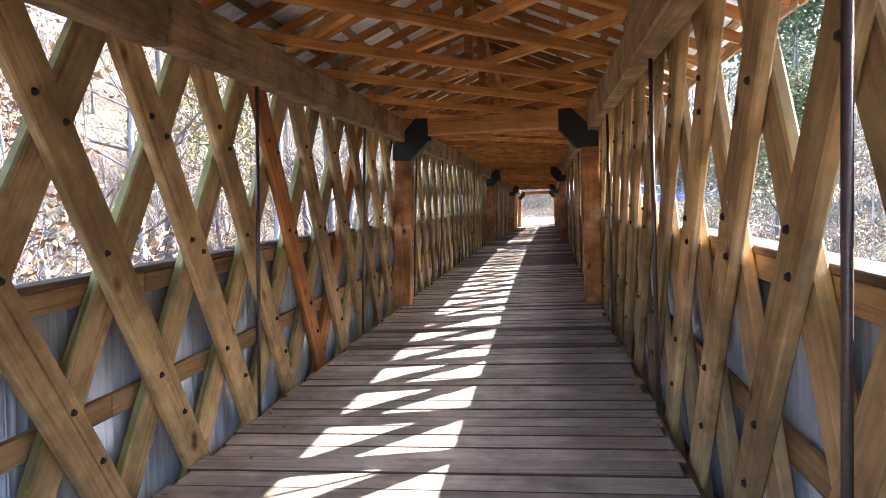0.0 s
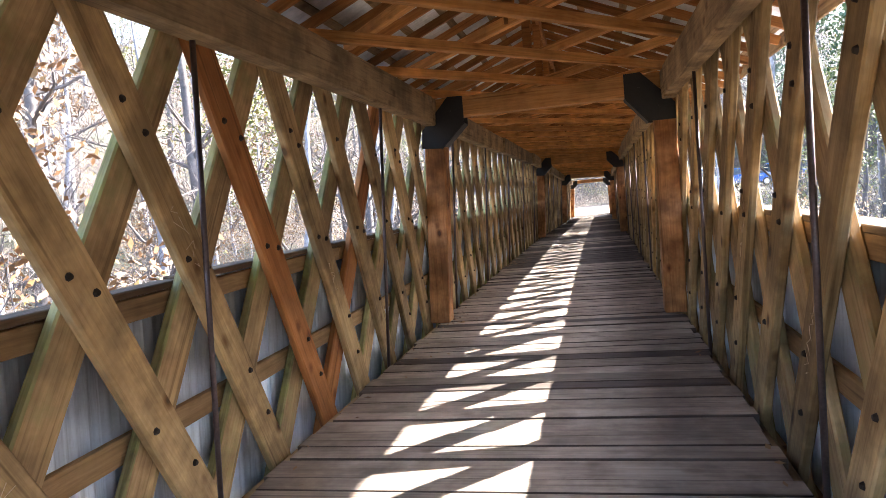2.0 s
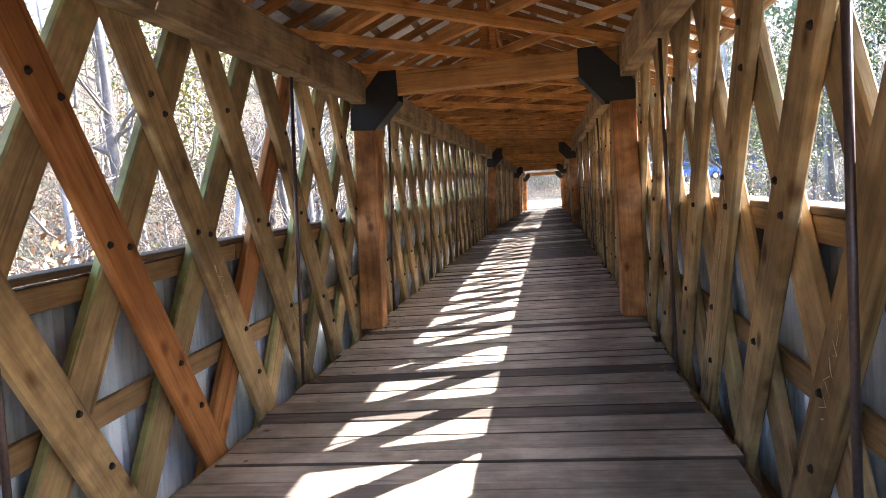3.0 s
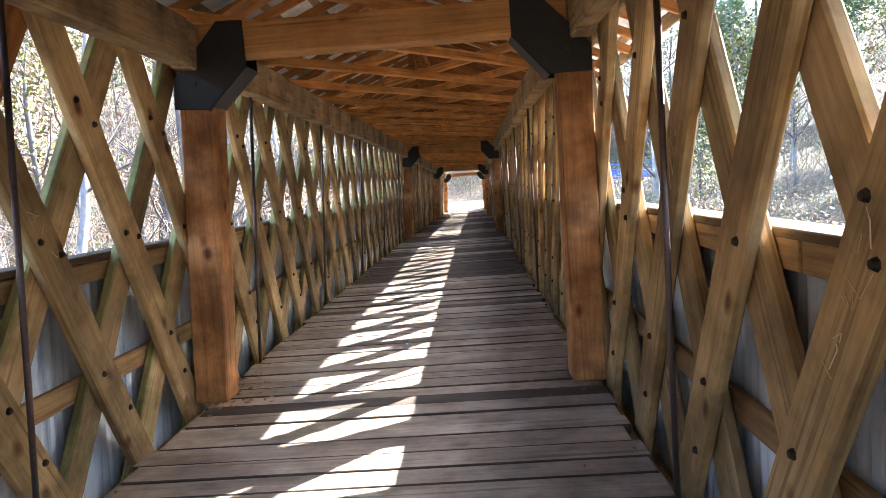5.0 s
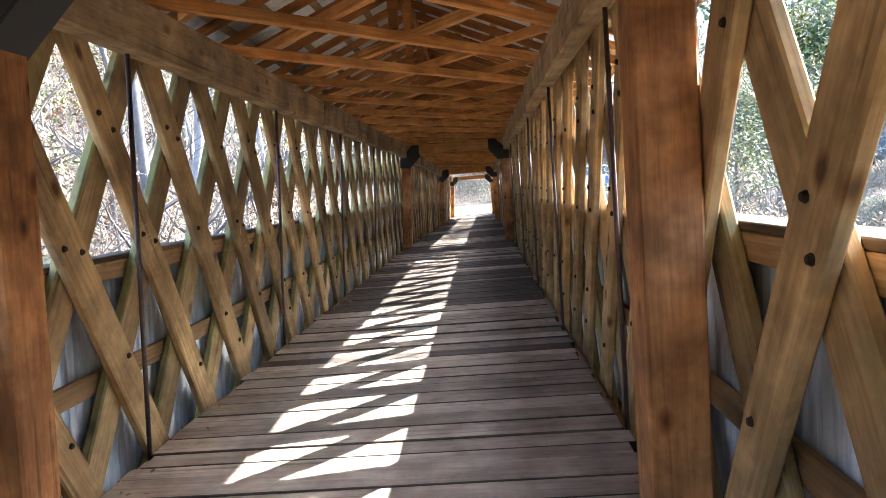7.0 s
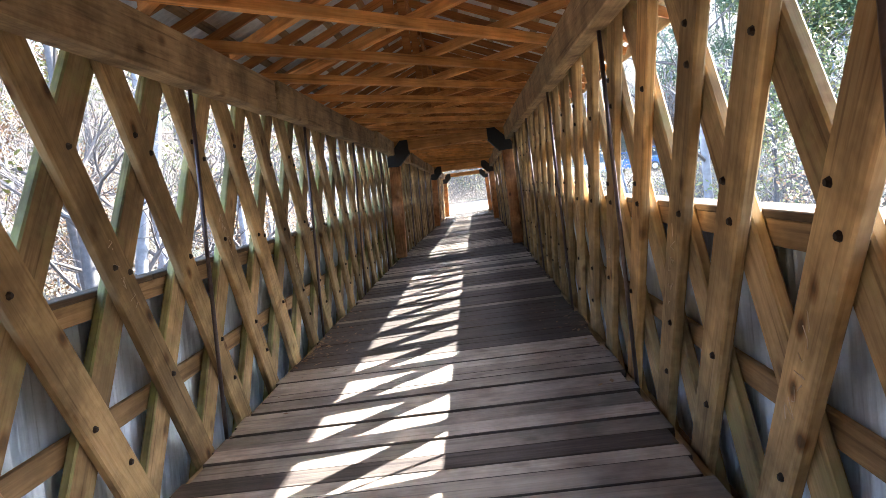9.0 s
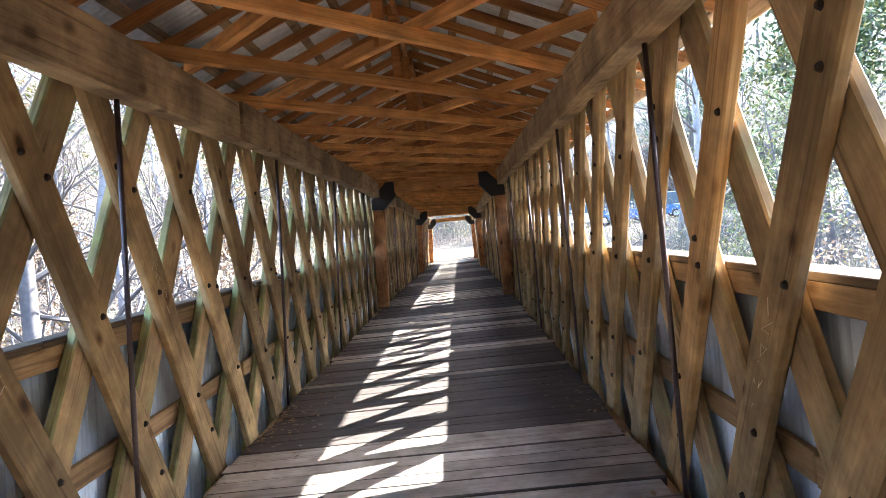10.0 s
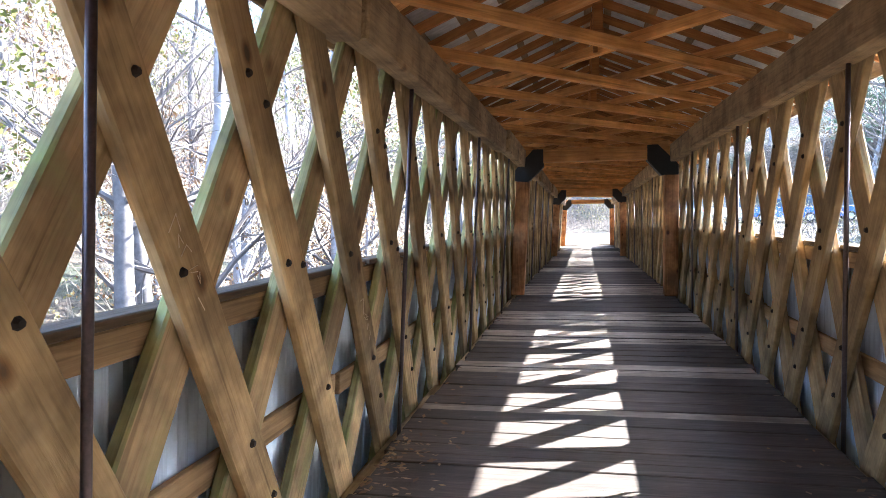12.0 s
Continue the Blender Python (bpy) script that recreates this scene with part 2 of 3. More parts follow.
def ground_sheet():
    bm = bmesh.new()
    def steps(a, b, fine, out):
        near = list(np.arange(a, b, fine))
        far, v, w = [], b, fine
        while v < out:
            far.append(v)
            w *= 1.22
            v += w
        low, v, w = [], a, fine
        while v > -out:
            w *= 1.22
            v -= w
            low.append(v)
        return low[::-1] + near + far + [out + 1]
    xs, ys = steps(-34, 34, 0.9, 1500), steps(-14, 84, 0.9, 1500)
    grid = [[bm.verts.new((x, y, land(x, y))) for x in xs] for y in ys]
    for r, s in zip(grid, grid[1:]):
        for i in range(len(xs) - 1):
            bm.faces.new((r[i], r[i + 1], s[i + 1], s[i])).smooth = True
    m, nt, sh = material("leaf_litter")
    tc = node(nt, "ShaderNodeTexCoord")
    n1 = node(nt, "ShaderNodeTexNoise", Scale=3.2, Detail=9.0, Roughness=0.82)
    n2 = node(nt, "ShaderNodeTexNoise", Scale=0.28, Detail=5.0, Roughness=0.6)
    n3 = node(nt, "ShaderNodeTexVoronoi", Scale=16.0)
    for n in (n1, n2, n3):
        nt.links.new(tc.outputs["Object"], n.inputs["Vector"])
    c = ramp(nt, n1.outputs[0], (0.36, (0.012, 0.008, 0.005)), (0.5, (0.05, 0.033, 0.021)), (0.66, (0.19, 0.145, 0.1)))
    g = ramp(nt, n1.outputs[0], (0.3, (0.016, 0.018, 0.008)), (0.6, (0.05, 0.05, 0.024)), (0.75, (0.1, 0.085, 0.05)))
    c = mix(nt, "MIX", ramp(nt, n2.outputs[0], (0.48, (0, 0, 0)), (0.6, (1, 1, 1))), c, g)
    c = mix(nt, "MULTIPLY", 0.5, c, ramp(nt, n3.outputs["Distance"], (0.1, (0.5, 0.45, 0.4)), (0.5, (1.2, 1.2, 1.2))))
    nt.links.new(c, sh.inputs["Base Color"])
    sh.inputs["Roughness"].default_value = 0.95
    bumped(nt, sh, n1.outputs[0], 1.0, 0.25)
    return tagged(part("ground", bm, m), "brown leaf-littered wooded hillside above the creek", "ground", kind="structure")


ground_sheet()


def sandy_path():
    """The pale track that leads away from the far end of the bridge."""
    bm = bmesh.new()
    rows = []
    for i in range(11):
        y = Y1 + 0.1 + i * 0.9
        w = 4.0 + 0.12 * math.sin(i * 0.9)
        bend = swing(Y1)
        rows.append([bm.verts.new((MID + bend + u * w, y, max(land(MID + bend + u * w, y) + 0.05, DECK_END - 0.1 if i < 4 else -9))) for u in (-1, -0.5, 0, 0.5, 1)])
    for r, s in zip(rows, rows[1:]):
        for k in range(4):
            bm.faces.new((r[k], r[k + 1], s[k + 1], s[k])).smooth = True
    m = plain("pale_gravel", (0.27, 0.215, 0.175), 0.95, 0.0, 24.0, 0.45, 0.5)
    return tagged(part("road", bm, m), "pale gravel path leading away from the bridge", "path", kind="structure")


sandy_path()

# ---- lattice walls ----
M_SCRATCH = plain("bare_scratched_wood", (0.66, 0.52, 0.36), 0.8, 0.0, 40.0, 0.3, 0.0)

def plank_mesh(mat, thick=0.062, width=0.24, length=3.9):
    """A lattice plank, its length along local z, its width along local y, its inner face at x = 0."""
    ob = part("plank", solid(-thick, 0, -width / 2, width / 2, -length / 2, length / 2, bevel=0.011), mat)
    return ob


def bolt_mesh():
    bm = bmesh.new()
    bmesh.ops.create_cone(bm, cap_ends=True, segments=7, radius1=0.023, radius2=0.013, depth=0.02, matrix=Matrix.Rotation(math.pi / 2, 4, "Y"))
    return part("bolt", bm, M_BOLT)


def keep_apart(ob):
    """Takes the pattern object off the scene; its mesh lives on in the copies."""
    bpy.data.objects.remove(ob)


def siding_mesh(high):
    """A corrugated sheet, 0.9 m long, with thickness."""
    bm = bmesh.new()
    n, wave = 44, 0.075
    def strip(dx):
        rows = []
        for z in (-0.7, high):
            rows.append([bm.verts.new((dx + 0.014 * math.cos(2 * math.pi * (0.9 * i / n) / wave), 0.9 * i / n, z)) for i in range(n + 1)])
        return rows
    a, b = strip(0.0), strip(0.004)
    for i in range(n):
        bm.faces.new((a[0][i], a[0][i + 1], a[1][i + 1], a[1][i])).smooth = True
        bm.faces.new((b[0][i + 1], b[0][i], b[1][i], b[1][i + 1])).smooth = True
        bm.faces.new((a[1][i], a[1][i + 1], b[1][i + 1], b[1][i]))
    return bm


def lattice_wall(name, face, s, base, pitch, level, run_out, shift, cap, orange_inner, orange_outer, rods, uneven=()):
    """One truss. face: x of the inner face; s: -1 on the left, +1 on the right."""
    wall = tagged(new(name), "tan weathered plank lattice truss with corrugated metal below its rail", "wall", kind="structure")
    zc = 1.22
    angle = math.atan(run_out)
    patterns = {}
    for key, mat in (("inner", M_LATTICE), ("outer", M_OUTER), ("new", M_NEWPINE if s < 0 else M_WARM)):
        patterns[key] = plank_mesh(mat)
    if s < 0:
        edge = patterns["outer"].data
        edge.materials.append(M_ALGAE)
        for f in edge.polygons:
            f.material_index = 1 if f.normal.y < -0.5 else 0
    bolt = bolt_mesh()
    k0, k1 = math.floor((Y0 - base) / pitch), math.ceil((Y1 - base) / pitch)
    for k in range(k0, k1 + 1):
        y = base + pitch * k + (0.12 if k in uneven else 0.0)
        for layer in ("inner", "outer"):
            sign = -1 if layer == "inner" else 1
            yc = y + sign * run_out * (zc - level) + (shift if layer == "outer" else 0)
            if not Y0 + 0.3 < yc < Y1 - 0.3:
                continue
            kind = "new" if k in (orange_inner if layer == "inner" else orange_outer) else layer
            turn = Matrix.Rotation(-sign * angle + rng.uniform(-0.006, 0.006), 4, "X")
            x = face if layer == "inner" else face + s * 0.066
            m = Matrix.Translation((x, yc + rng.uniform(-0.015, 0.015), zc)) @ turn
            if s > 0:
                m = m @ Matrix.Rotation(math.pi, 4, "Z")
            m = m @ Matrix.Diagonal((1, rng.uniform(0.93, 1.06), 1, 1))
            p = again(patterns[kind], m, wall)
            if layer == "inner" and y < 26:
                for z, dy in ((level, rng.uniform(-0.06, 0.06)), (level + 0.72, 0.06), (level + 0.83, -0.05), (level + 1.47, 0.05), (level + 1.62, -0.04), (level - 0.35, 0.05)):
                    if rng.random() < 0.14:
                        continue
                    along = (z - zc) / math.cos(angle)
                    o = again(bolt, pose(0.006, dy + rng.uniform(-0.02, 0.02), along + rng.uniform(-0.02, 0.02), rng.uniform(0, 50), 0, 0), p)
    for ob in patterns.values():
        keep_apart(ob)
    keep_apart(bolt)
    near = [o for o in wall.children if o.name.startswith("plank") and 1.5 < o.matrix_basis.translation.y < 19 and len(o.children)]
    for o in near[::2]:
        bm = bmesh.new()
        at, low = rng.uniform(-0.5, 0.7), -0.05
        for _ in range(rng.randrange(4, 9)):
            pts = [Vector((0.001, low + rng.uniform(0, 0.1), at + rng.uniform(-0.03, 0.07))) for _ in range(3)]
            tube(bm, pts, [0.0022] * 3, 3)
            at -= 0.07
        part("scratch_mark", bm, M_SCRATCH, o, "pale scratched scribble")
    # rails behind the lattice
    def run(name, x0, x1, z0, z1, mat, length, bevel=0.006, label=""):
        pieces, y = [], Y0
        while y < Y1:
            e = min(Y1, y + length * rng.uniform(0.85, 1.15))
            d = rng.uniform(-0.006, 0.006)
            a, b = sorted((face + s * x0, face + s * x1))
            ob = part(name, solid(a, b, -(e - y) / 2 + 0.003, (e - y) / 2 - 0.003, z0 + d, z1 + d, bevel=bevel), mat, wall, label)
            ob.location = (0, (y + e) / 2, 0)
            y = e
    run("rail", 0.132, 0.172, cap - 0.165, cap - 0.045, M_RAIL, 3.6)
    run("rail_cap", 0.128, 0.24 if s < 0 else 0.30, cap - 0.04, cap, M_CAP, 4.2, label="dark weathered rail cap")
    run("lower_rail", 0.132, 0.172, 0.47, 0.61, M_RAIL, 3.6)
    run("lower_rail", 0.132, 0.172, -0.45, -0.31, M_RAIL, 3.6)
    run("chord_timber", -0.165, -0.002, TOP, 2.985, M_CHORD, 7.2, 0.014, "heavy greyed chord timber")
    run("chord_timber", 0.132, 0.212, 2.75, 2.985, M_CHORD, 7.2, 0.014, "heavy greyed chord timber")
    run("chord_timber", -0.15, -0.002, -0.5, -0.1, M_CHORD, 7.2, 0.014, "heavy greyed chord timber")
    if s > 0:
        part("splice_timber", solid(face - 0.235, face - 0.168, -4.2, 4.2, TOP - 0.05, 2.96, bevel=0.014), M_CHORD, wall, "split greyed splice timber").location = (0, 0.9, 0)
    # corrugated sheets
    sheet = part("siding_sheet", siding_mesh(cap - 0.043), M_SIDING, None, "pale galvanised corrugated sheet")
    for i in range(int((Y1 - Y0) / 0.88)):
        again(sheet, Matrix.Translation((face + s * (0.2 if i % 2 else 0.2045), Y0 + 0.88 * i, rng.uniform(-0.008, 0.004))), wall)
    keep_apart(sheet)
    # hanger rods
    bm = bmesh.new()
    tube(bm, [Vector((0, 0, -0.3)), Vector((0, 0, 1.1)), Vector((0, 0, TOP))], [0.0165] * 3, 10)
    rod = part("rod", bm, M_ROD, None, "dark rusty iron hanger rod")
    for f in rod.data.polygons:
        f.use_smooth = len(f.vertices) == 4
    for y in rods:
        again(rod, pose(face - s * 0.055, y, 0, rng.uniform(-0.3, 0.3), 0, 0), wall)
    keep_apart(rod)
    follow_grade(wall, LEAN[s])
    return wall


lattice_wall("wall_left", LEFT, -1, 2.74, 0.896, 0.65, 0.60, 0.1, 1.335, (4,), (5,), [-1.7, 1.6, 4.95, 8.23, 11.84, 15.08, 18.55] + [21.95 + 3.4 * k for k in range(10)])
lattice_wall("wall_right", RIGHT, 1, 5.436, 0.886, 0.65, 0.545, 0.17, 1.38, (11,), (), [-1.6, 1.76, 5.02, 8.37, 11.83] + [15.14 + 3.37 * k for k in range(13)], uneven=(6, 7, 8, 9))

# ---- portal frames ----
def plate(points, y0, y1):
    bm = bmesh.new()
    a = [bm.verts.new((x, y0, z)) for x, z in points]
    b = [bm.verts.new((x, y1, z)) for x, z in points]
    bm.faces.new(a)
    bm.faces.new(b[::-1])
    for i in range(len(a)):
        j = (i + 1) % len(a)
        bm.faces.new((a[j], a[i], b[i], b[j]))
    bmesh.ops.recalc_face_normals(bm, faces=bm.faces)
    bmesh.ops.bevel(bm, geom=list(bm.edges), offset=0.004, segments=1, affect="EDGES")
    return bm


def portal_frame():
    p = tagged(new("portal_frame"), "reddish timber portal frame with black steel knee plates", "portal frame", group="portal frames of the bridge")
    for x0, x1, lean in ((-2.298, -2.025, 0.06), (0.745, 1.005, 0.005)):
        bm = solid(x0, x1, 0, 0.26, 0.0, 2.705, bevel=0.012)
        for v in bm.verts:
            v.co.x += lean * v.co.z
        part("post", bm, M_POST, p)
    part("beam", solid(-1.965, 0.85, 0.01, 0.25, 2.71, 2.965, bevel=0.012), M_BEAM, p, "orange-brown pine cross beam")
    left = [(-2.19, 2.34), (-1.92, 2.32), (-1.60, 2.63), (-1.60, 2.97), (-1.80, 2.975), (-2.17, 2.57)]
    right = [(1.01, 2.39), (0.69, 2.39), (0.42, 2.70), (0.42, 2.985), (0.62, 2.99), (1.01, 2.59)]
    for pts in (left, right):
        (ax, az), (bx, bz) = pts[1], pts[2]
        part("knee_flange", plate([(ax, az - 0.001), (bx, bz - 0.001), (bx, bz - 0.015), (ax, az - 0.015)], -0.016, 0.276), M_STEEL, p, "black steel soffit flange")
        for y0, y1 in ((-0.016, -0.002), (0.262, 0.276)):
            k = part("knee_plate", plate(pts, y0, y1), M_STEEL, p, "black painted steel knee plate")
            for x, z in ((0.3, 0.3), (0.7, 0.72)):
                cx = pts[0][0] * (1 - x) + pts[3][0] * x
                cz = pts[0][1] * (1 - z) + pts[3][1] * z
                bm = bmesh.new()
                bmesh.ops.create_cone(bm, cap_ends=True, segments=6, radius1=0.02, radius2=0.02, depth=0.014, matrix=pose(cx, y0 - 0.006 if y0 < 0 else y1 + 0.006, cz, 90))
                part("bolt", bm, M_STEEL, k)
    return p


frame_a = portal_frame()
frame_a.location = (0, PORTALS[0], drop(PORTALS[0]))
for y in PORTALS[1:]:
    copy_thing(frame_a, Matrix.Translation((swing(y), y, drop(y))))

# ---- roof ----
RIDGE_Z, PITCH = 4.15, 0.428
EAVES = {-1: 2.25, 1: 2.61}
SLOPE = math.atan(PITCH)


def roof():
    r = tagged(new("roof"), "gabled roof of brown rafters under corrugated metal sheets", "roof", kind="structure")
    n = int((Y1 - Y0) / 0.61)
    for s, reach in EAVES.items():
        turn, eave, span = 0 if s < 0 else 180, RIDGE_Z - PITCH * reach, reach / math.cos(SLOPE)
        rafter = part("rafter", solid(0, span - 0.02, -0.02, 0.02, -0.095, 0, bevel=0.004), M_RAFTER)
        for i in range(n + 1):
            y = Y0 + 0.1 + i * 0.61
            again(rafter, pose(MID + s * reach, y + 0.047 * s, eave, 0, 0, turn) @ pose(0, 0, 0, 0, -math.degrees(SLOPE), 0), r)
        keep_apart(rafter)
        for k in range(6):
            d = 0.12 + k * (span - 0.25) / 5
            x, z = MID + s * (reach - d * math.cos(SLOPE)), eave + d * math.sin(SLOPE)
            y = Y0
            while y < Y1:
                e = min(Y1, y + rng.uniform(3.2, 4.8))
                bm = solid(-0.045, 0.045, -(e - y) / 2 + 0.002, (e - y) / 2 - 0.002, 0.002, 0.024, bevel=0.003)
                part("purlin", bm, M_CHORD if k % 2 else M_RAIL, r).matrix_basis = pose(x, (y + e) / 2, z, 0, s * math.degrees(SLOPE), 0)
                y = e
        # corrugated sheets, the waves running up the slope
        bm = bmesh.new()
        cols, wave, width = 60, 0.076, 0.912
        for dz in (0.0, 0.004):
            a = [[bm.verts.new((x, width * i / cols - width / 2, dz + 0.010 * math.cos(2 * math.pi * (width * i / cols) / wave))) for i in range(cols + 1)] for x in (-0.03, span + 0.03)]
            for i in range(cols):
                q = (a[0][i], a[1][i], a[1][i + 1], a[0][i + 1])
                bm.faces.new(q if dz else q[::-1]).smooth = True
        sheet = part("roof_sheet", bm, M_ROOF, None, "dull galvanised corrugated roofing sheet")
        for i in range(int((Y1 - Y0) / 0.9) + 1):
            m = pose(MID + s * reach, Y0 + 0.45 + 0.9 * i, eave, 0, 0, turn) @ pose(0, 0, 0, 0, -math.degrees(SLOPE), 0) @ Matrix.Translation((0, 0, 0.037 + (0.006 if i % 2 else 0)))
            again(sheet, m, r)
        keep_apart(sheet)
        y = Y0
        while y < Y1:
            e = min(Y1, y + 4.3)
            x = MID + s * (reach + 0.016)
            part("fascia", solid(x - 0.014, x + 0.014, -(e - y) / 2 + 0.002, (e - y) / 2 - 0.002, eave - 0.11, eave + 0.04, bevel=0.004), M_RAIL, r).location = (0, (y + e) / 2, 0)
            y = e
    y = Y0
    while y < Y1:
        e = min(Y1, y + 4.8)
        part("ridge_board", solid(MID - 0.022, MID + 0.022, -(e - y) / 2, (e - y) / 2, RIDGE_Z - 0.2, RIDGE_Z - 0.03), M_RAFTER, r).location = (0, (y + e) / 2, 0)
        y = e
    follow_grade(r)
    return r


roof()


def lateral_bracing():
    b = tagged(new("lateral_bracing"), "orange pine diagonal cross braces between the top chords", "roof bracing", kind="structure")
    reach = RIGHT - LEFT - 0.1
    run = 1.175 * reach
    long = math.hypot(reach, run)
    brace = part("brace", solid(-long / 2, long / 2, -0.04, 0.04, -0.048, 0.048, bevel=0.006), M_BRACE)
    strut = part("king_post", solid(-0.045, 0.045, -0.02, 0.02, 3.15, RIDGE_Z - 0.12), M_RAFTER)
    turn = math.degrees(math.atan2(run, reach))
    for k in range(-5, 34):
        y = 5.2 - 0.1 + 1.7525 * k + run / 2
        if Y0 + 1.7 < y < Y1 - 1.7:
            again(brace, pose(MID, y, 3.082 + rng.uniform(-0.006, 0.006), 0, 0, turn + rng.uniform(-0.6, 0.6)), b)
        y = 14.6 - 1.7525 * 6 + 1.7525 * k + run / 2
        if Y0 + 1.7 < y < Y1 - 1.7:
            again(brace, pose(MID, y, 3.182, 0, 0, -turn + rng.uniform(-0.6, 0.6)), b)
            again(strut, pose(MID - 0.03, y, 0, 0, 0, 8), b)
            again(strut, Matrix.Translation((MID - 0.03, y + 0.12, 3.17)) @ pose(0, 0, 0, -13, 0, 0) @ Matrix.Translation((0, 0, -3.17)), b)
    keep_apart(brace)
    keep_apart(strut)
    follow_grade(b)


lateral_bracing()

# ---- deck ----
def deck():
    d = tagged(new("floor"), "weathered grey-brown transverse deck planks", "floor", kind="structure")
    # stretches along y where the planks take the darker tone
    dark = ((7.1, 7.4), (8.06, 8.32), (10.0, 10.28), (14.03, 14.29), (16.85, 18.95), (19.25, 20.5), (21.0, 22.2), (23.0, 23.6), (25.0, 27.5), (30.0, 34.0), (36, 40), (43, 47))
    shapes = []
    for w in (0.185, 0.21, 0.235, 0.26, 0.285):
        shapes.append((w, [part("deck_plank", solid(-1.56, 1.56, -w / 2 + 0.006, w / 2 - 0.006, -0.07, 0.0, bevel=0.005), mat) for mat in (M_DECK, M_DARK_GAPSHADE)]))
    # plank sides and bevels coloured dark, as painted shade in the gaps
    for _, pair in shapes:
        me = pair[0].data
        me.materials.append(M_DARK_GAPSHADE)
        for face in me.polygons:
            face.material_index = 1 if abs(face.normal.z) < 0.95 else 0
    y = Y0
    while y < Y1:
        w, pair = rng.choice(shapes)
        c = y + w / 2
        is_dark = any(a < c < b for a, b in dark) or rng.random() < 0.03
        again(pair[is_dark], pose(-0.62 + rng.uniform(-0.035, 0.035), c, rng.uniform(-0.014, 0.0), 0, rng.uniform(-0.06, 0.06), rng.uniform(-0.16, 0.16)), d)
        y += w
    for _, pair in shapes:
        for ob in pair:
            keep_apart(ob)
    # unseen dark boards added below, to keep light out of the gaps
    y = Y0
    while y < Y1:
        e = min(Y1, y + 4.4)
        for i in range(8):
            x = -2.14 + i * 0.38
            part("subfloor_board", solid(x + 0.004, x + 0.376, -(e - y) / 2, (e - y) / 2, -0.11, -0.088, bevel=0.003), M_DARK_GAPSHADE, d).location = (0, (y + e) / 2, 0)
        y = e
    # joists under the planks
    for x in (-2.0, -1.3, -0.62, 0.08, 0.75):
        y = Y0
        while y < Y1:
            e = min(Y1, y + 5.1)
            part("joist", solid(x - 0.06, x + 0.06, -(e - y) / 2, (e - y) / 2, -0.36, -0.112), M_CHORD, d).location = (0, (y + e) / 2, 0)
            y = e
    follow_grade(d)


deck()


def fallen_leaves():
    """Dead leaves blown against the edges of the deck."""
    rnd = random.Random(5)
    bm = bmesh.new()
    for _ in range(420):
        y = rnd.choice((rnd.gauss(17.6, 0.5), rnd.uniform(0, 27), rnd.gauss(10.5, 0.3)))
        edge = rnd.random() ** 2.2 * 0.5
        x = -2.14 + edge if rnd.random() < 0.7 else 0.9 - edge
        p = Vector((x + swing(y), y, drop(y) + 0.006))
        a, s = rnd.uniform(0, 6.28), rnd.uniform(0.015, 0.04)
        u, w = Vector((math.cos(a), math.sin(a), rnd.uniform(-0.2, 0.3))) * s, Vector((-math.sin(a), math.cos(a), rnd.uniform(-0.2, 0.3))) * s * 0.5
        bm.faces.new([bm.verts.new(p + q + Vector((0, 0, 0.006))) for q in (-u, w, u, -w)])
    tagged(part("fallen_leaves", bm, M_RUSSET), "small dead brown leaves scattered along the deck edges", "leaves", kind="stuff")

# ---- trees ----
M_BARK = plain("grey_bark", (0.12, 0.105, 0.1), 0.9, 0.0, 9.0, 0.75, 0.9)
M_PALEBARK = plain("pale_bark", (0.26, 0.25, 0.26), 0.85, 0.0, 6.0, 0.7, 0.7)
M_TWIG = plain("grey_twigs", (0.12, 0.1, 0.09), 0.9, 0.0, 12.0, 0.4, 0.0)


def leaf_material(name, a, b, c):
    m, nt, sh = material(name)
    geo = node(nt, "ShaderNodeNewGeometry")
    nt.links.new(ramp(nt, geo.outputs["Random Per Island"], (0.0, a), (0.5, b), (1.0, c)), sh.inputs["Base Color"])
    sh.inputs["Roughness"].default_value = 0.6
    sh.inputs["Transmission Weight"].default_value = 0.0
    sh.inputs["Subsurface Weight"].default_value = 0.0
    return m


M_LEAF = leaf_material("yellow_green_leaves", (0.07, 0.1, 0.02), (0.14, 0.15, 0.03), (0.26, 0.2, 0.05))
M_PINE = leaf_material("pine_needles", (0.025, 0.05, 0.02), (0.05, 0.085, 0.03), (0.09, 0.12, 0.045))
M_RUSSET = leaf_material("russet_leaves", (0.1, 0.05, 0.02), (0.2, 0.1, 0.04), (0.3, 0.19, 0.08))


def leaf_quads(bm, at, rnd, n, spread, size):
    for _ in range(n):
        p = at + Vector((rnd.gauss(0, spread), rnd.gauss(0, spread), rnd.gauss(0, spread * 0.8)))
        u = Vector((rnd.uniform(-1, 1), rnd.uniform(-1, 1), rnd.uniform(-1, 1))).normalized()
        w = u.orthogonal().normalized()
        s = size * rnd.uniform(0.6, 1.3)
        bm.faces.new([bm.verts.new(p + q) for q in (-u * s, w * s * 0.45, u * s, -w * s * 0.45)])


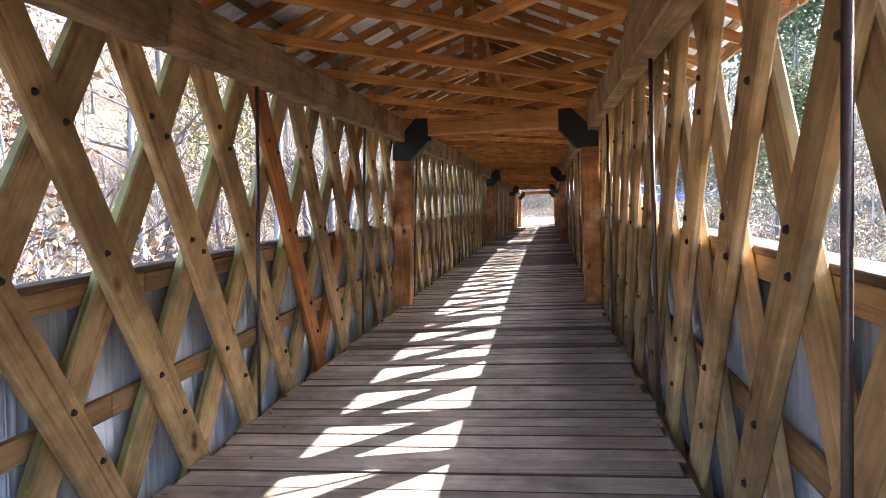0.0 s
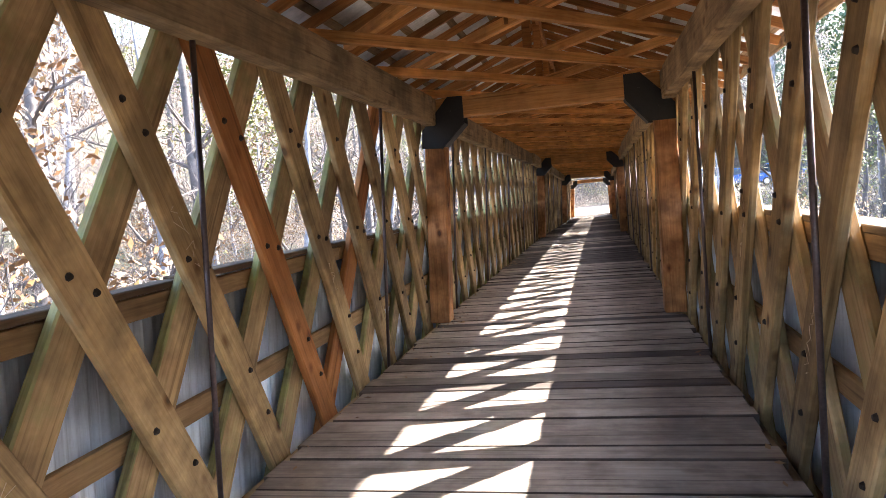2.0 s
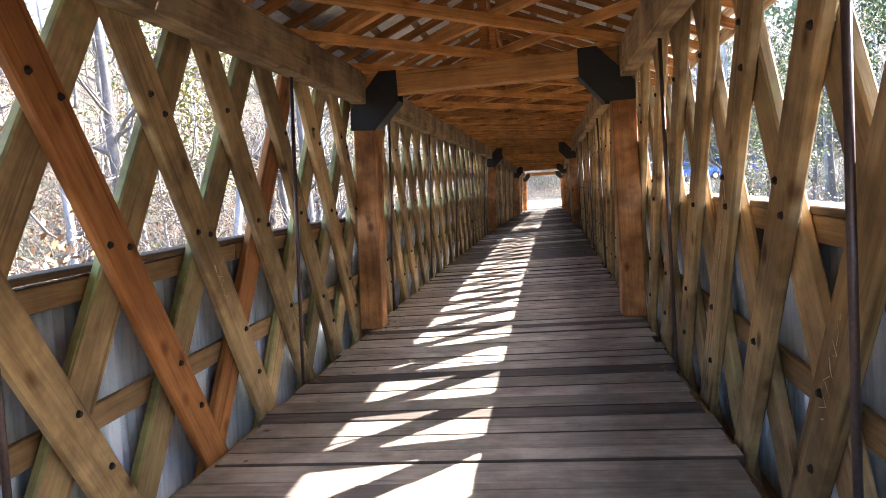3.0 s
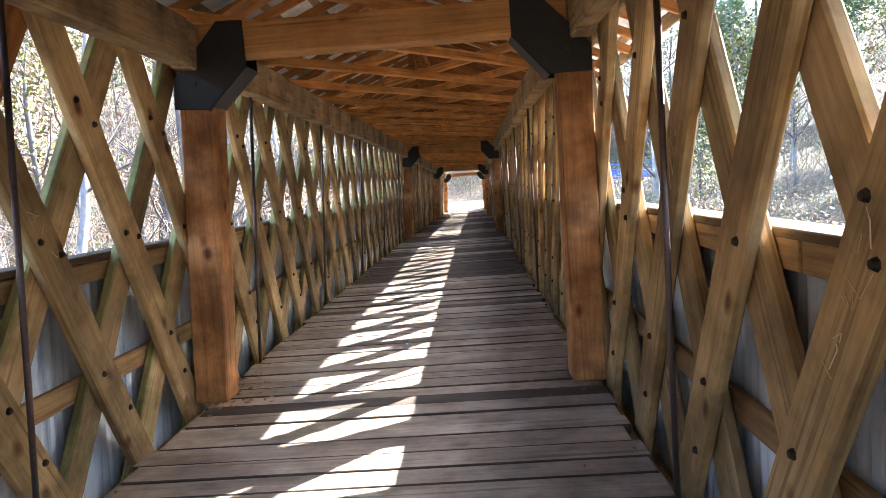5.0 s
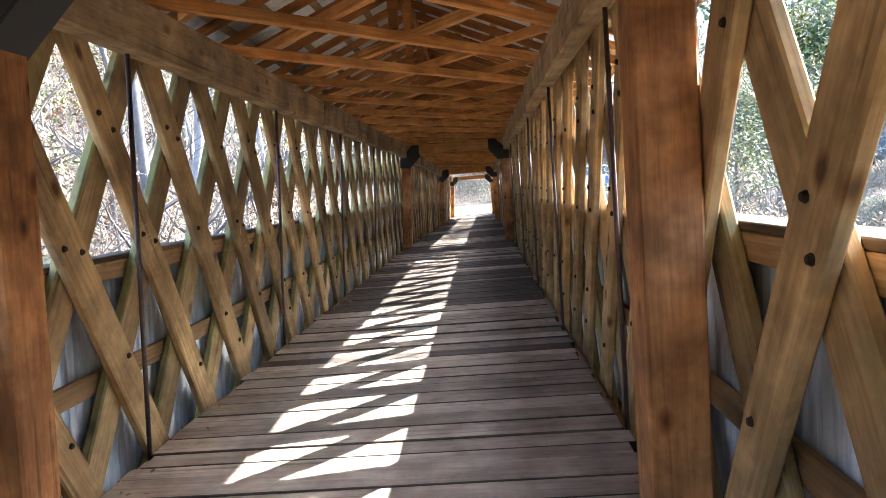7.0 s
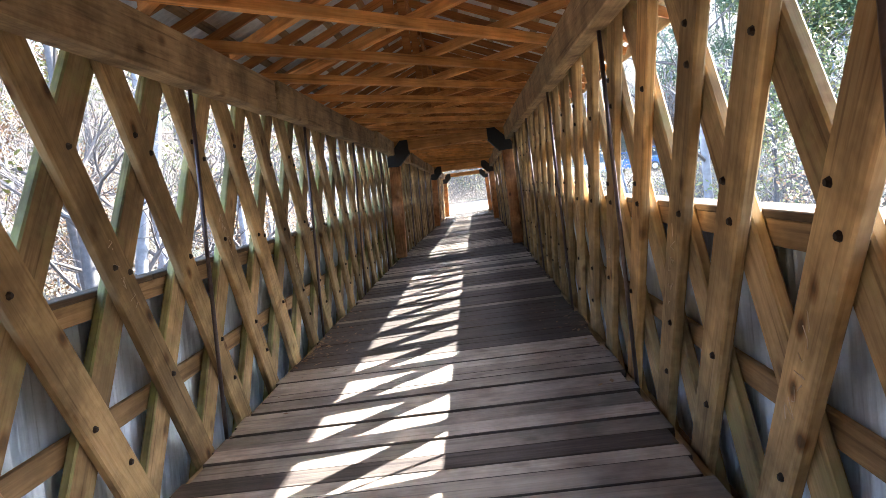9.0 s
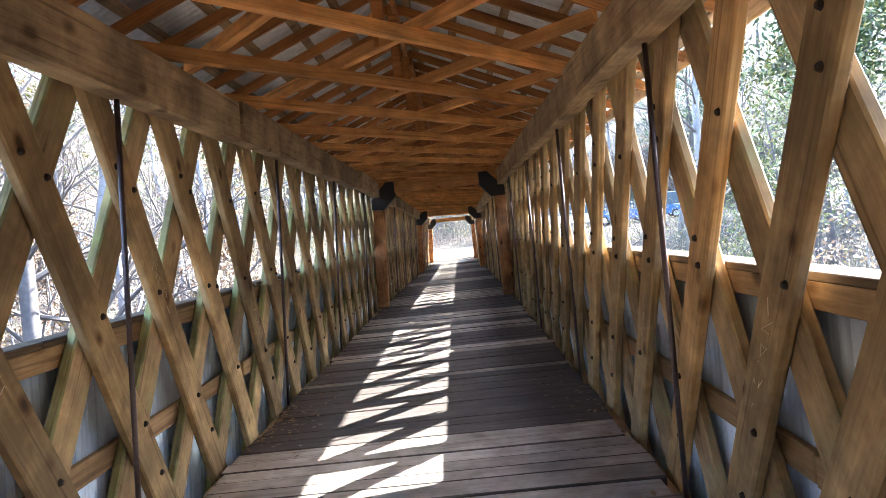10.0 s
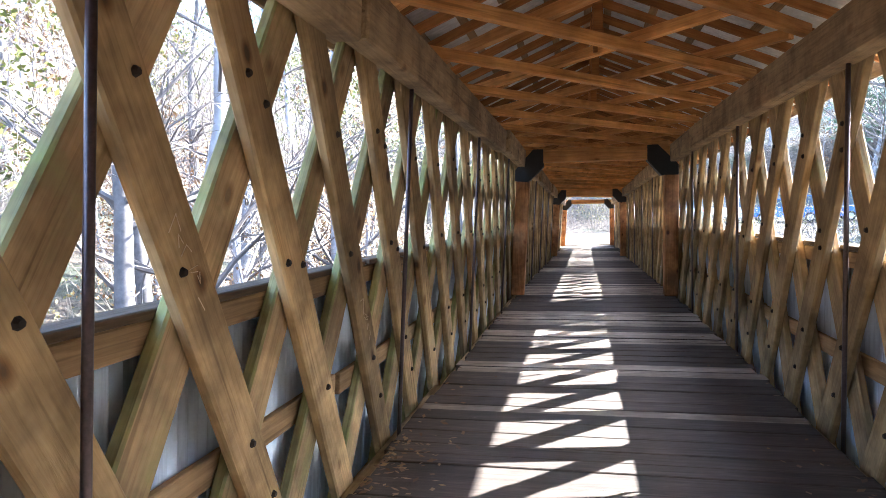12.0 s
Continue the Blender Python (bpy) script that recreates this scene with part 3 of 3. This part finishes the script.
def tree(seed, height, girth, bark, leaf_mat=None, leaves=0, size=0.11, label="", bare_to=0.3, lean=0.05):
    rnd = random.Random(seed)
    t = tagged(new("tree"), label, "tree", group="trees in the woods")
    bm_t, bm_l, bm_f = bmesh.new(), bmesh.new(), bmesh.new()
    path, radii, p = [], [], Vector((0, 0, -0.5))
    drift = Vector((rnd.uniform(-lean, lean), rnd.uniform(-lean, lean), 1))
    n = 11
    for i in range(n):
        path.append(p.copy())
        f = i / (n - 1)
        radii.append(girth * ((1 - f) ** 0.8 * 0.95 + 0.03) * (1.25 if i == 0 else 1))
        p += drift * (height / n) + Vector((rnd.gauss(0, 0.05), rnd.gauss(0, 0.05), 0)) * height * 0.12
    tube(bm_t, path, radii, 10)
    ends = []
    def limb(start, way, length, radius, depth):
        pts, rr, q, d = [], [], start.copy(), way.normalized()
        k = 5 if depth < 2 else 3
        for i in range(k):
            pts.append(q.copy())
            rr.append(max(radius * (1 - i / k), 0.004))
            d = (d + Vector((rnd.gauss(0, 0.22), rnd.gauss(0, 0.22), rnd.gauss(0.06, 0.16)))).normalized()
            q += d * length / (k - 1)
        tube(bm_l, pts, rr, (6, 4, 3)[depth])
        if depth == 2:
            ends.append(pts[-1])
            return
        for _ in range((6, 5)[depth]):
            i = rnd.randrange(1, k)
            side = Vector((rnd.gauss(0, 1), rnd.gauss(0, 1), rnd.gauss(0.35, 0.6))).normalized()
            limb(pts[i], pts[i] - pts[i - 1] + side * (pts[i] - pts[i - 1]).length * 1.0, length * rnd.uniform(0.4, 0.65), rr[i] * 0.62, depth + 1)
    for _ in range(13):
        f = rnd.uniform(bare_to, 0.97)
        i = min(int(f * (n - 1)), n - 2)
        a = rnd.uniform(0, 2 * math.pi)
        at = path[i].lerp(path[i + 1], f * (n - 1) - i)
        limb(at, Vector((math.cos(a), math.sin(a), rnd.uniform(0.25, 0.9))), height * rnd.uniform(0.16, 0.34) * (1.15 - f * 0.6), radii[i] * 0.42, 0)
    part("trunk", bm_t, bark, t)
    for f in t.children[0].data.polygons:
        f.use_smooth = len(f.vertices) == 4
    part("crown", bm_l, M_TWIG, t, "bare grey limbs and twigs")
    if leaf_mat:
        each = max(1, leaves // len(ends))
        for e in ends:
            leaf_quads(bm_f, e, rnd, each, size * 3.2, size)
        part("foliage", bm_f, leaf_mat, t, "sparse small leaves")
    else:
        bm_f.free()
    return t


FAR = Matrix.Translation((0, 0, -400))
patterns = [
    tree(1, 15, 0.19, M_BARK, None, 0, label="tall bare grey-barked tree in the woods"),
    tree(2, 12, 0.13, M_PALEBARK, None, 0, label="slim bare pale-barked tree in the woods", bare_to=0.22),
    tree(3, 13, 0.16, M_BARK, M_LEAF, 3600, 0.10, "grey tree with sparse yellow-green leaves", 0.2),
    tree(4, 16, 0.2, M_BARK, M_PINE, 7000, 0.16, "tall pine with thin dark green crown", 0.4),
    tree(5, 9, 0.08, M_PALEBARK, M_RUSSET, 1800, 0.09, "thin sapling with a few russet leaves", 0.12),
    tree(6, 14, 0.17, M_PALEBARK, None, 0, label="bare forked tree with pale bark", bare_to=0.15, lean=0.16),
]
wood_rng = random.Random(21)
places = [(-7.3, 23.2, 5, 1.0), (-6.6, 21.4, 0, 0.95), (7.0, 31.0, 1, 1.25), (-9.6, 15.2, 1, 1.0), (-8.2, 9.5, 4, 1.0), (5.9, 21.5, 4, 0.5), (8.2, 18.0, 4, 0.6), (11.5, 32.5, 3, 0.8), (-7.0, 32.0, 4, 1.0)]
while len(places) < 240:
    side = wood_rng.choice((-1, -1, -1, 1, 1))
    d = 6.0 + 52 * wood_rng.random() ** 1.35
    x, y = MID + side * d, wood_rng.uniform(-14, 112)
    if 5 < x < 27 and 54 < y < 84 or (x > 0 and d < 9 and y > 45):
        continue
    if any((x - a) ** 2 + (y - b) ** 2 < 3.2 for a, b, _, _ in places):
        continue
    kind = wood_rng.choice((0, 1, 1, 2, 4, 5, 5, 0) if side < 0 else (0, 1, 2, 2, 3, 3, 4, 5))
    size = wood_rng.uniform(0.75, 1.2)
    if side > 0 and y < 42:
        size = min(size, (d / 1.3 + 1.0) / (15, 12, 13, 16, 9, 14)[kind])
    places.append((x, y, kind, size))
for i in range(60):
    y = wood_rng.uniform(-4, 44)
    x = MID - wood_rng.uniform(5.2, 20)
    places.append((x, y, wood_rng.choice((4, 4, 1, 5)), wood_rng.uniform(0.35, 0.62)))
for i in range(34):
    x, y = wood_rng.uniform(-28, 26), wood_rng.uniform(74, 115)
    places.append((x, y, wood_rng.choice((0, 1, 2, 4, 5)), wood_rng.uniform(0.8, 1.2)))
for x, y, kind, size in places:
    m = pose(x, y, land(x, y) + 0.05, 0, 0, wood_rng.uniform(0, 360))
    c = copy_thing(patterns[kind], m)
    c.scale = (size, size, size)
for t in patterns:
    for o in (*t.children_recursive, t):
        bpy.data.objects.remove(o)


def undergrowth():
    """Bare brush and dead leaves on the banks."""
    rnd = random.Random(9)
    bm, bf = bmesh.new(), bmesh.new()
    for _ in range(12500):
        side = rnd.choice((-1, -1, 1, 1))
        d = 4.4 + 26 * rnd.random() ** 1.7
        x, y = MID + side * d, rnd.uniform(-8, 84)
        if x > 9 and 56 < y < 82 or (side > 0 and d < 7 and y > 56):
            continue
        if rnd.random() < 0.3:
            x, y = rnd.uniform(-12, 11), rnd.uniform(69, 96)
        p = Vector((x, y, land(x, y) - 0.05))
        w = Vector((rnd.gauss(0, 0.4), rnd.gauss(0, 0.4), 1)).normalized()
        h = rnd.uniform(0.5, 2.3)
        tip = p + w * h + Vector((rnd.gauss(0, 0.25), rnd.gauss(0, 0.25), 0)) * h
        tube(bm, [p, p.lerp(tip, 0.5) + Vector((rnd.gauss(0, 0.07), rnd.gauss(0, 0.07), 0.05)), tip], [0.016, 0.011, 0.004], 3)
        for _ in range(2):
            q = p.lerp(tip, rnd.uniform(0.35, 0.9))
            tube(bm, [q, q + Vector((rnd.gauss(0, 0.3), rnd.gauss(0, 0.3), rnd.uniform(0.1, 0.5))) * h * 0.5], [0.006, 0.002], 3)
        if rnd.random() < (0.45 if side < 0 else 0.8):
            leaf_quads(bf, tip, rnd, 7 if side < 0 else 12, 0.26, 0.055)
    tagged(part("undergrowth", bm, plain("dry_brush", (0.2, 0.165, 0.13), 0.9, 0.0, 5.0, 0.5, 0.0)), "tangled dry grey brush on the creek banks", "brush", kind="stuff")
    tagged(part("brush_leaves", bf, leaf_material("brush_leaf", (0.13, 0.14, 0.03), (0.27, 0.22, 0.06), (0.32, 0.17, 0.07))), "small yellow and tan leaves on the brush", "leaves", kind="stuff")


undergrowth()
fallen_leaves()

# ---- parked cars beyond the far bank ----
M_TYRE = plain("tyre_rubber", (0.02, 0.02, 0.02), 0.85, 0.0, 40.0, 0.3)
M_RIM = plain("alloy_rim", (0.5, 0.5, 0.52), 0.35, 0.9, 20.0, 0.2)
M_PANE = plain("dark_car_glass", (0.02, 0.025, 0.03), 0.08, 0.0, 5.0, 0.1, 0.0)
M_LAMP = plain("red_lamp_lens", (0.4, 0.02, 0.02), 0.25, 0.0, 10.0, 0.1, 0.0)


def prism(profile, half, inset=0.0):
    """A closed side profile in y and z, drawn out in x; the upper part leans in by inset."""
    bm = bmesh.new()
    low = min(z for _, z in profile)
    top = max(z for _, z in profile)
    sides = []
    for s in (-1, 1):
        sides.append([bm.verts.new((s * (half - inset * (z - low) / (top - low)), y, z)) for y, z in profile])
    bm.faces.new(sides[0])
    bm.faces.new(sides[1][::-1])
    for i in range(len(profile)):
        j = (i + 1) % len(profile)
        bm.faces.new((sides[0][j], sides[0][i], sides[1][i], sides[1][j]))
    bmesh.ops.recalc_face_normals(bm, faces=bm.faces)
    bmesh.ops.bevel(bm, geom=list(bm.edges), offset=0.03, segments=2, affect="EDGES")
    return bm


def car(colour, label, tall=0.0):
    paint = plain("car_paint", colour, 0.25, 0.1, 3.0, 0.1, 0.0)
    c = tagged(new("car"), label, "car", group="parked cars")
    part("body", prism([(-2.15, 0.3), (-2.2, 0.85), (-1.2, 0.98), (1.5, 1.0), (2.15, 0.95), (2.2, 0.35)], 0.88, 0.06), paint, c)
    part("cabin", prism([(-1.25, 0.96), (-0.55, 1.44 + tall), (1.2, 1.46 + tall), (1.85 + tall * 0.4, 0.98)], 0.8, 0.14), M_PANE, c, "dark tinted glass cabin")
    part("car_roof", prism([(-0.62, 1.44 + tall), (-0.5, 1.5 + tall), (1.15, 1.52 + tall), (1.28, 1.45 + tall)], 0.67, 0.03), paint, c)
    for x in (-0.78, 0.78):
        for y in (-1.35, 1.35):
            bm = bmesh.new()
            bmesh.ops.create_cone(bm, cap_ends=True, segments=20, radius1=0.32, radius2=0.32, depth=0.22, matrix=pose(x, y, 0.32, 0, 90))
            w = part("wheel", bm, M_TYRE, c)
            bm = bmesh.new()
            bmesh.ops.create_cone(bm, cap_ends=True, segments=12, radius1=0.2, radius2=0.17, depth=0.03, matrix=pose(x + math.copysign(0.12, x), y, 0.32, 0, 90))
            part("rim", bm, M_RIM, w)
    for x in (-0.68, 0.68):
        part("tail_lamp", solid(x - 0.12, x + 0.12, 2.15, 2.215, 0.72, 0.88, bevel=0.01), M_LAMP, c)
    return c


for i, (colour, label, tall) in enumerate((((0.02, 0.09, 0.32), "blue car parked on the gravel verge", 0.0), ((0.75, 0.76, 0.78), "white car parked on the gravel verge", 0.25), ((0.3, 0.32, 0.35), "silver car parked on the gravel verge", 0.1), ((0.05, 0.12, 0.3), "dark blue car parked on the gravel verge", 0.2), ((0.7, 0.7, 0.7), "white van parked on the gravel verge", 0.5))):
    x, y = (12.3, 9.9, 8.0, 15.4, 18.2)[i], (60.0, 62.5, 66.5, 63.0, 67.0)[i]
    car(colour, label, tall).matrix_basis = pose(x, y, land(x, y) + 0.02, 0, 0, 66 + 5 * i)
far_car = car((0.07, 0.085, 0.11), "dark grey car parked on the wooded slope", 0.35)
far_car.matrix_basis = pose(22.8, 46.3, land(22.8, 46.3) + 0.02, 0, 0, -35)
